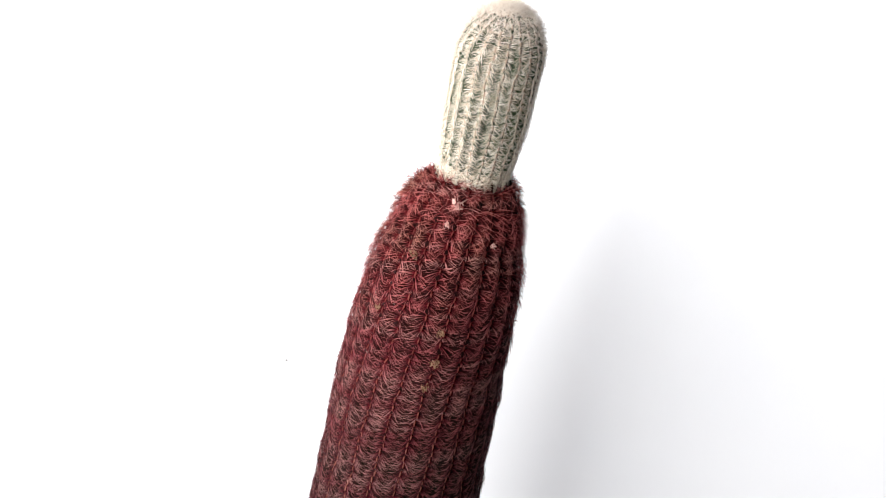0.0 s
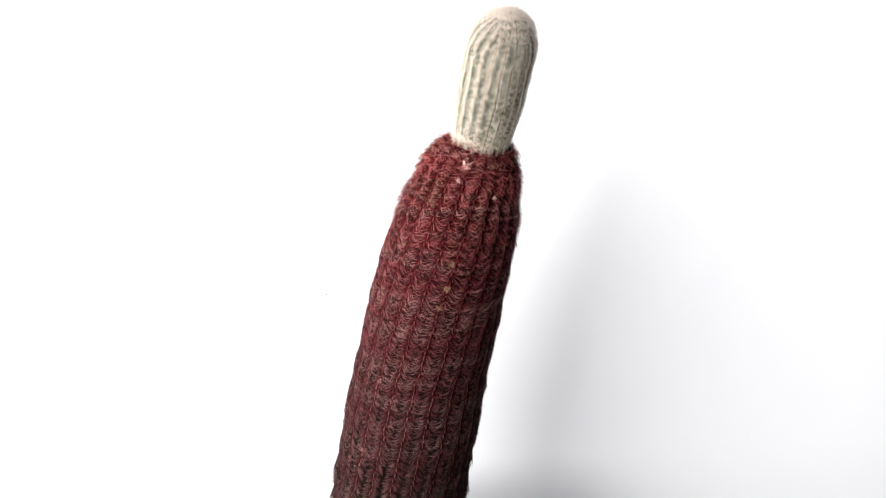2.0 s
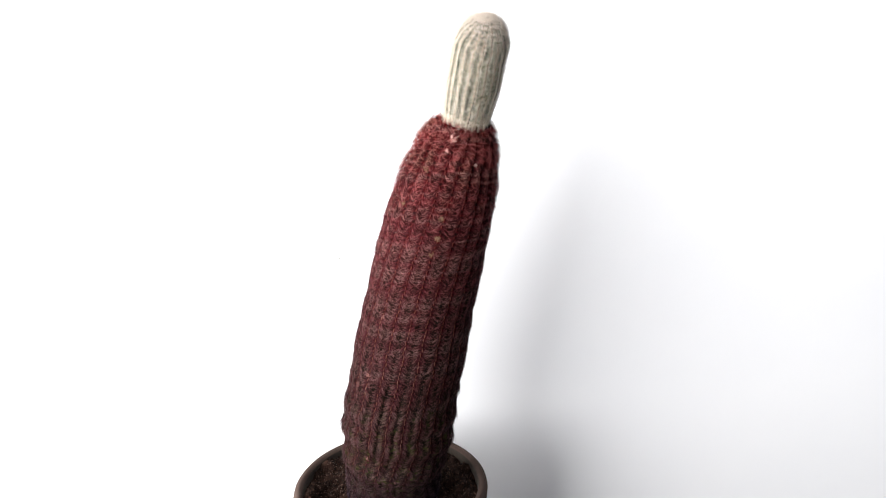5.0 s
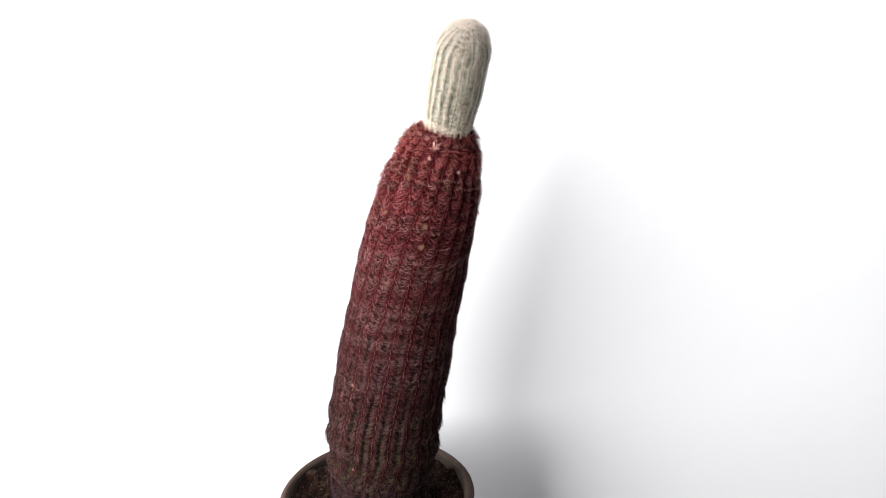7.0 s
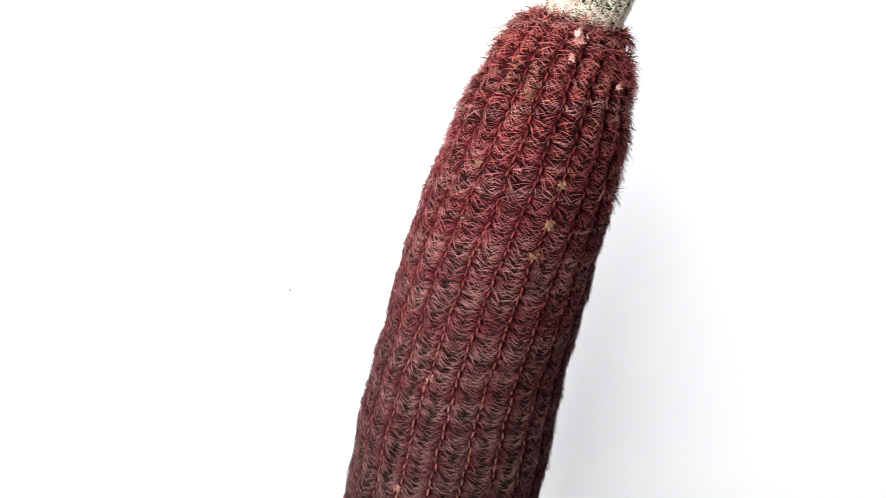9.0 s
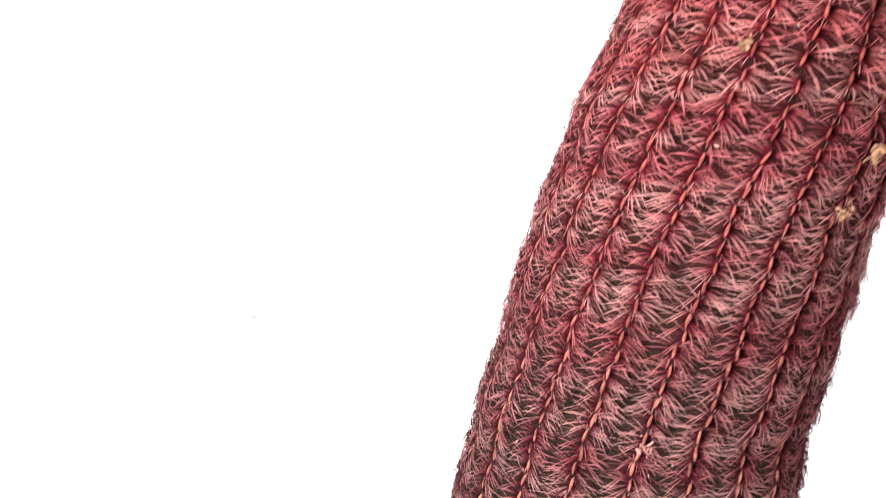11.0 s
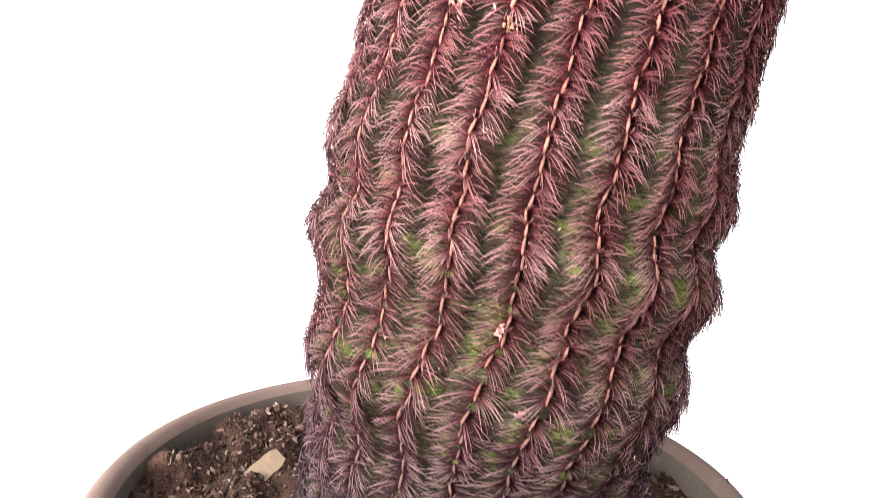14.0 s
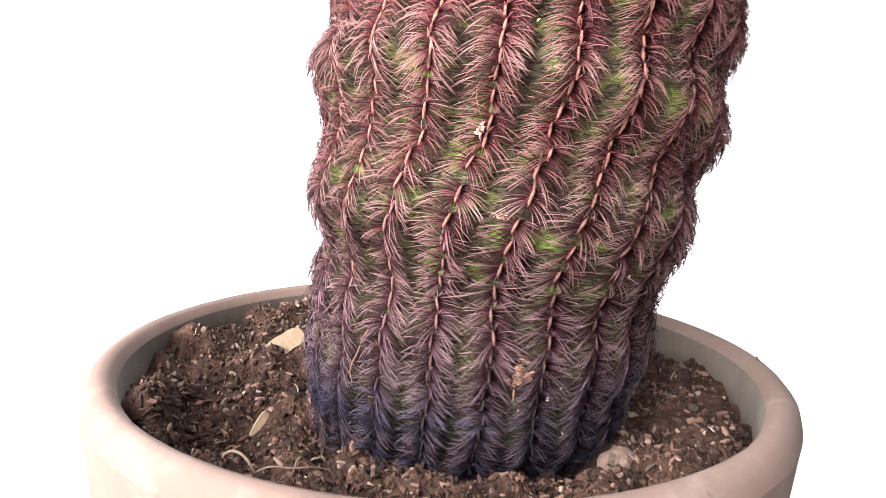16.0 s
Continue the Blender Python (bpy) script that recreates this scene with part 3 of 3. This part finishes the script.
def spine_cluster(rng, count, length, lift, curl, radius, pad, down=0.0, spread=(45, 135), stiff=0.0, sag=0.3):
    """One areole: x across the rib, y up along it, z outwards. A comb of arching spines on both sides of a long woolly pad.
    Returns vertices, faces, slots and how far along its spine each vertex lies."""
    verts, faces, slots, along, tone, feet = [], [], [], [], [], []
    for i in range(count):
        side = 1 if i % 2 else -1
        u = (i // 2 + rng.uniform(0.2, 0.8)) / (count / 2)
        ang = radians(spread[0] + (spread[1] - spread[0]) * u + rng.gauss(0, 4) + down)
        d = Vector((side * math.sin(ang), math.cos(ang), 0))
        if i >= count - 6:  # a few short ones along the rib
            ang = radians(rng.choice((12, 25, 150, 165, 172)) + rng.gauss(0, 6))
            d = Vector((side * math.sin(ang), math.cos(ang), 0))
            u = 0.15 if ang < 1 else 0.85
        n = (0.5 if i >= count - 6 else 1.0) * length * rng.uniform(0.82, 1.08) * (0.72 + 0.36 * math.sin(math.pi * min(1, u + 0.1)))
        if rng.random() < 0.08:
            n *= rng.uniform(0.35, 0.6)
        up, bend = lift * rng.uniform(0.7, 1.3) + stiff * rng.random(), curl * rng.uniform(0.7, 1.3)
        fall = Vector((rng.gauss(0, 0.06), -sag + rng.gauss(0, 0.08), 0))
        across = Vector((-d.y, d.x, 0))
        base = len(verts)
        feet.append((base, u))
        tone.extend([rng.random()] * 13)
        start = Vector((side * pad[0] * rng.uniform(0.3, 0.8), (0.5 - u) * pad[1] * 1.9, pad[2] * rng.uniform(0.1, 0.6)))
        for w, k in ((0.0, 1.2), (0.25, 1.05), (0.52, 0.9), (0.8, 0.62)):
            p = start + d * n * w + fall * n * w * w + Vector((0, 0, up * n * w - bend * n * w * w))
            for q in range(3):
                a = 2 * math.pi * q / 3 + 0.5
                verts.append(p + (across * math.cos(a) + Vector((0, 0, math.sin(a)))) * radius * k)
                along.append(w)
        verts.append(start + d * n + fall * n + Vector((0, 0, up * n - bend * n)))
        along.append(1.0)
        for ring in (0, 3, 6):
            for q in range(3):
                e = (q + 1) % 3
                faces.append((base + ring + q, base + ring + e, base + ring + 3 + e, base + ring + 3 + q))
                slots.append(0)
        for q in range(3):
            faces.append((base + 9 + q, base + 9 + (q + 1) % 3, base + 12))
            slots.append(0)
    base, rings, steps = len(verts), 4, 7
    for i in range(rings + 1):
        b = math.pi * i / rings
        for j in range(steps):
            a = 2 * math.pi * j / steps
            verts.append(Vector((pad[0] * math.sin(b) * math.cos(a), -pad[1] * math.cos(b), pad[2] * (0.35 + 0.8 * math.sin(b) * math.sin(a)))) * rng.uniform(0.9, 1.1))
            along.append(0.0)
            tone.append(0.5)
    for foot, u in feet:  # each spine grows out of the pad
        faces.append((foot, foot + 1, base + min(rings, max(0, round((1 - u) * rings))) * steps + 5))
        slots.append(0)
    for i in range(rings):
        for j in range(steps):
            k = (j + 1) % steps
            faces.append((base + i * steps + j, base + i * steps + k, base + (i + 1) * steps + k, base + (i + 1) * steps + j))
            slots.append(1)
    return np.array([tuple(v) for v in verts]), faces, slots, np.array(along), np.array(tone)


def cluster_mesh(name, data, mats):
    v, f, s, along, tone = data
    me = bpy.data.meshes.new(name)
    me.from_pydata(v.tolist(), [], f)
    for m in mats:
        me.materials.append(m)
    me.polygons.foreach_set("material_index", np.array(s, dtype=np.int32))
    me.polygons.foreach_set("use_smooth", np.ones(len(f), dtype=bool))
    me.attributes.new("along", "FLOAT", "POINT").data.foreach_set("value", along.astype(np.float32))
    me.attributes.new("tone", "FLOAT", "POINT").data.foreach_set("value", tone.astype(np.float32))
    me.update()
    return me


def faces_of(data, slot):
    """The spines alone (slot 0) or the pad alone (slot 1) of an areole."""
    v, f, s, along, tone = data
    faces = [q for q, k in zip(f, s) if k == slot]
    used = sorted({i for q in faces for i in q})
    where = {i: n for n, i in enumerate(used)}
    return v[used], [tuple(where[i] for i in q) for q in faces], [0] * len(faces), along[used], tone[used]


def joined_clusters(name, entries, kinds, mats, parent, label):
    """Many areoles as one mesh. entries: (kind, 4x4 matrix)."""
    v, f, s, al, to, base = [], [], [], [], [], 0
    for kind, m in entries:
        kv, kf, ks, ka, kt = kinds[kind]
        v.append(kv @ m[:3, :3].T + m[:3, 3])
        f.extend([tuple(i + base for i in q) for q in kf])
        s.extend(ks)
        al.append(ka)
        to.append(kt)
        base += len(kv)
    me = cluster_mesh(name, (np.concatenate(v), f, s, np.concatenate(al), np.concatenate(to)), mats)
    ob = new(name, me)
    ob.parent = parent
    return tagged(ob, label, kind="stuff")


def areole_matrix(stem, s, rib, rng, spare, scale):
    c, t, e1, e2, r, tw = stem.at(s)
    c2, *_, r2, tw2 = stem.at(min(s + 0.002, stem.s[-1]))
    a = 2 * math.pi * rib / stem.ribs
    out = e1 * math.cos(a + tw) + e2 * math.sin(a + tw)
    p = c + out * (r - spare)
    ahead = c2 + (e1 * math.cos(a + tw2) + e2 * math.sin(a + tw2)) * (r2 - spare) - p
    y = ahead / np.linalg.norm(ahead)
    x = np.cross(y, out)
    x /= np.linalg.norm(x)
    z = np.cross(x, y)
    tilt = rng.gauss(0, 0.09)
    x, y = x * math.cos(tilt) + y * math.sin(tilt), y * math.cos(tilt) - x * math.sin(tilt)
    m = np.eye(4)
    k = scale * rng.uniform(0.90, 1.10)
    m[:3, 0], m[:3, 1], m[:3, 2], m[:3, 3] = x * k, y * k, z * k, p + x * rng.gauss(0, 0.00028)
    return m, a, p


def build_cactus():
    rng = random.Random(21)
    cactus = tagged(new("cactus"), "tall leaning ribbed cactus, dark red spines and cream-white tip", "cactus")
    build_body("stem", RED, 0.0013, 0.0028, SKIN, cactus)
    build_body("tip", WHITE, 0.0013, 0.0042, TIP_SKIN, cactus, rows=140)["label"] = "young green tip under white spines"

    kinds = []
    for _ in range(10):  # foot and middle
        kinds.append(spine_cluster(rng, 54, 0.0053, 0.66, 0.62, 0.000074, (0.00030, 0.0014, 0.0005), 14, (42, 138), sag=0.36))
    for _ in range(10):  # upper half
        kinds.append(spine_cluster(rng, 46, 0.0057, 0.56, 0.55, 0.000080, (0.00038, 0.0014, 0.00055), 10, (36, 142), sag=0.28))
    for _ in range(10):  # shoulder
        kinds.append(spine_cluster(rng, 46, 0.0058, 0.64, 0.40, 0.000088, (0.00046, 0.0015, 0.0006), 12, (28, 150), 0.25, 0.25))
    for _ in range(10):  # turned to the wall
        kinds.append(spine_cluster(rng, 24, 0.0051, 0.55, 0.55, 0.000110, (0.00042, 0.0014, 0.00055), 10, (36, 142), sag=0.28))
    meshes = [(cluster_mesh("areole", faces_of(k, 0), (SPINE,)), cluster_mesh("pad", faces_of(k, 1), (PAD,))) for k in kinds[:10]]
    near, rest = [], []
    for rib in range(RED.ribs):
        for s in rib_steps(RED, SPACING, 0.006 + rng.uniform(0, 0.0012), RED.s[-1] - 0.0005):
            h = float(np.interp(s, RED.s, RED.h))
            up = h + rng.uniform(-0.012, 0.012)
            kind = (0 if up < 0.222 else 10 if up < 0.345 else 20) + rng.randrange(10)
            m, a, p = areole_matrix(RED, s + rng.gauss(0, 0.0002), rib, rng, 0.0013, 1.12 if h > 0.379 else 1.0 if h > 0.14 else 0.9)
            facing = (a + math.pi) % (2 * math.pi) - math.pi
            if abs(facing) > radians(118):
                kind = 30 + kind % 10
            if kind < 10 and h < 0.19 and radians(-95) < facing < radians(45) and len(near) < 300:
                near.append((kind, m))
            else:
                rest.append((kind, m))
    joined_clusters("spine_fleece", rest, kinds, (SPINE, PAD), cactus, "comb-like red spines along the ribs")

    tips = [spine_cluster(rng, 19, 0.0029, 0.90, 0.80, 0.000080, (0.00028, 0.0010, 0.0005), 18, (30, 150), 0.25, 0.40) for _ in range(10)]
    tips += [spine_cluster(rng, 24, 0.0036, 0.85, 0.5, 0.000068, (0.0003, 0.0009, 0.0004), 0, (14, 166), 0.5, 0.05) for _ in range(10)]
    crown = []
    for rib in range(WHITE.ribs):
        for s in rib_steps(WHITE, WHITE_SPACING, rng.uniform(0, 0.002), WHITE.s[-1] - 0.0006):
            m, a, p = areole_matrix(WHITE, s, rib, rng, 0.0012, 1.0)
            crown.append((rng.randrange(10) + (10 if s > WHITE.s[-1] - 0.009 else 0), m))
            if s < 0.013:  # denser towards the neck
                crown.append((rng.randrange(10), areole_matrix(WHITE, s + 0.0012, rib + rng.uniform(0.3, 0.7), rng, 0.0018, 1.0)[0]))
    for i in range(24):  # the woolly crown
        m, a, p = areole_matrix(WHITE, WHITE.s[-1] - 0.0002 - 0.0018 * rng.random(), rng.uniform(0, WHITE.ribs), rng, 0.0014, 0.85)
        crown.append((10 + rng.randrange(10), m))
    joined_clusters("tip_fleece", crown, tips, (WHITE_SPINE, WHITE_PAD), cactus, "dense cream-white spines of the tip")
    return cactus, meshes, near


CACTUS, AREOLE_MESHES, NEAR_AREOLES = build_cactus()


def outward(p):
    """The way out of the stem at a place on it."""
    i = int(np.argmin(np.linalg.norm(RED.c - np.array(p), axis=1)))
    v = np.array(p) - RED.c[i]
    return Vector(v / np.linalg.norm(v))


def tuft(name, label, at, size, material, seed, flakes=22):
    """A crumpled scrap of dry wool or cork caught among the spines."""
    rng = random.Random(seed)
    n = outward(at)
    side = n.cross(Vector((0, 0, 1))).normalized()
    up = side.cross(n)
    verts, faces = [], []
    for i in range(flakes):
        vs, fs = lump(rng, size * rng.uniform(0.12, 0.34), 0.4, 0.5)
        off = Vector(at) + side * rng.gauss(0, size * 0.36) + up * rng.gauss(0, size * 0.42) + n * ((0.0022 if at[2] > 0.3 else 0.0011) + rng.uniform(-0.2, 0.5) * size)
        base = len(verts)
        verts.extend(off + v for v in vs)
        faces.extend([q + base for q in f] for f in fs)
    ob = mesh_object(name, verts, faces, material, CACTUS, smooth=False)
    ob["label"] = label
    return ob


CORKY = "yellowish corky scar among the spines"
WOOLLY = "pinkish scrap of dry wool among the spines"
for n, (p, size) in enumerate((((0.0398, -0.0376, 0.3675), 0.0023), ((0.0257, -0.0322, 0.3461), 0.0020), ((0.0454, -0.0470, 0.3405), 0.0020), ((0.0429, -0.0444, 0.3283), 0.0021),
                               ((0.0385, -0.0425, 0.3175), 0.0020), ((-0.0076, -0.0318, 0.2219), 0.0012), ((-0.0070, -0.0055, 0.2700), 0.0012), ((-0.0016, -0.0388, 0.1404), 0.0026))):
    tuft("corky_scar", CORKY, p, size, SCAR_MAT, 100 + n)
for n, (p, size) in enumerate((((0.0660, -0.0410, 0.3699), 0.0014), ((0.0560, -0.0373, 0.3849), 0.0036), ((0.0513, -0.0415, 0.3788), 0.0014), ((0.0072, -0.0314, 0.2742), 0.0017),
                               ((-0.0049, -0.0312, 0.2345), 0.0016), ((-0.0126, -0.0254, 0.2247), 0.0017), ((-0.0067, -0.0411, 0.1659), 0.0010), ((-0.0098, -0.0386, 0.1779), 0.0011), ((0.0070, -0.0436, 0.1621), 0.0008))):
    tuft("wool_scrap", WOOLLY, p, size, PALE_WOOL if p[2] > 0.36 else PINK_SCAR, 200 + n)


def build_flecks():
    """Tiny pale specks of perlite and wool caught on the spines."""
    rng = random.Random(77)
    verts, faces = [], []
    for i in range(150):
        s = RED.s[-1] * rng.uniform(0.03, 0.93)
        c, t, e1, e2, r, tw = RED.at(s)
        a = rng.uniform(-1.9, 1.3)
        p = Vector(c + (e1 * math.cos(a) + e2 * math.sin(a)) * (r + rng.uniform(-0.0012, 0.0006)))
        vs, fs = lump(rng, rng.choice((0.00012, 0.00016, 0.0002, 0.00032)), 0.6, 0.4)
        base = len(verts)
        verts.extend(p + v for v in vs)
        faces.extend([q + base for q in f] for f in fs)
    ob = mesh_object("pale_flecks", verts, faces, FLECK_MAT, CACTUS, smooth=False)
    return tagged(ob, "tiny pale flecks caught on the spines", kind="stuff")


build_flecks()


def stalk(label, points, radius):
    pts = [Vector(p) + outward(p) * k for p, k in points]
    return strand("dry_stalk", label, pts, radius, STALK_MAT, 0.5)


stalk("thin orange-brown dry stalk caught on the cactus ribs", (((-0.0212, -0.0258, 0.1465), 0.0008), ((-0.0221, -0.0249, 0.1440), 0.0014), ((-0.0230, -0.0247, 0.1410), 0.0017), ((-0.0241, -0.0239, 0.1379), 0.0015), ((-0.0244, -0.0238, 0.1352), 0.0006)), 0.00014)
stalk("thin pale curled stalk caught on the cactus ribs", (((-0.0068, -0.0395, 0.1868), 0.0008), ((-0.0082, -0.0388, 0.1856), 0.0016), ((-0.0096, -0.0380, 0.1849), 0.0017), ((-0.0102, -0.0378, 0.1831), 0.0015), ((-0.0099, -0.0385, 0.1803), 0.0008)), 0.00012)


# ---- marks on the wall ----
def wall_fleck(name, label, x, z, w, h, material, seed, lift=0.0004):
    """A small uneven crumb or flake stuck to the wall."""
    rng = random.Random(seed)
    bm = bmesh.new()
    bmesh.ops.create_icosphere(bm, subdivisions=3, radius=1)
    off = Vector((rng.uniform(0, 50), rng.uniform(0, 50), 0))
    for v in bm.verts:
        k = 1 + 0.5 * noise.noise(v.co * 1.8 + off)
        v.co = Vector((v.co.x * w * k, v.co.y * lift, v.co.z * h * k))
    ob = part(name, bm, material)
    ob.location = (x, WALL_Y, z)
    return tagged(ob, label, name.replace("_", " "))


wall_fleck("dirt_speck", "tiny dark speck of dirt on the white wall", -0.0347, 0.2694, 0.0009, 0.0006, SPECK_MAT, 1)
wall_fleck("paint_blister", "small raised paint blister on the white wall", -0.1982, 0.1699, 0.0012, 0.0032, WALL_PAINT, 2, 0.0003)
for n in range(9):
    u = n / 8
    wall_fleck("paint_flake", "raised flake of white paint on the wall", 0.062 + 0.042 * u, 0.1215 + 0.004 * math.sin(u * 7), 0.0032, 0.0011 + 0.0008 * (n % 3), WALL_PAINT, 10 + n, 0.00006)
wall_fleck("paint_flake", "raised flake of white paint on the wall", 0.1040, 0.1150, 0.0008, 0.0055, WALL_PAINT, 31, 0.00006)

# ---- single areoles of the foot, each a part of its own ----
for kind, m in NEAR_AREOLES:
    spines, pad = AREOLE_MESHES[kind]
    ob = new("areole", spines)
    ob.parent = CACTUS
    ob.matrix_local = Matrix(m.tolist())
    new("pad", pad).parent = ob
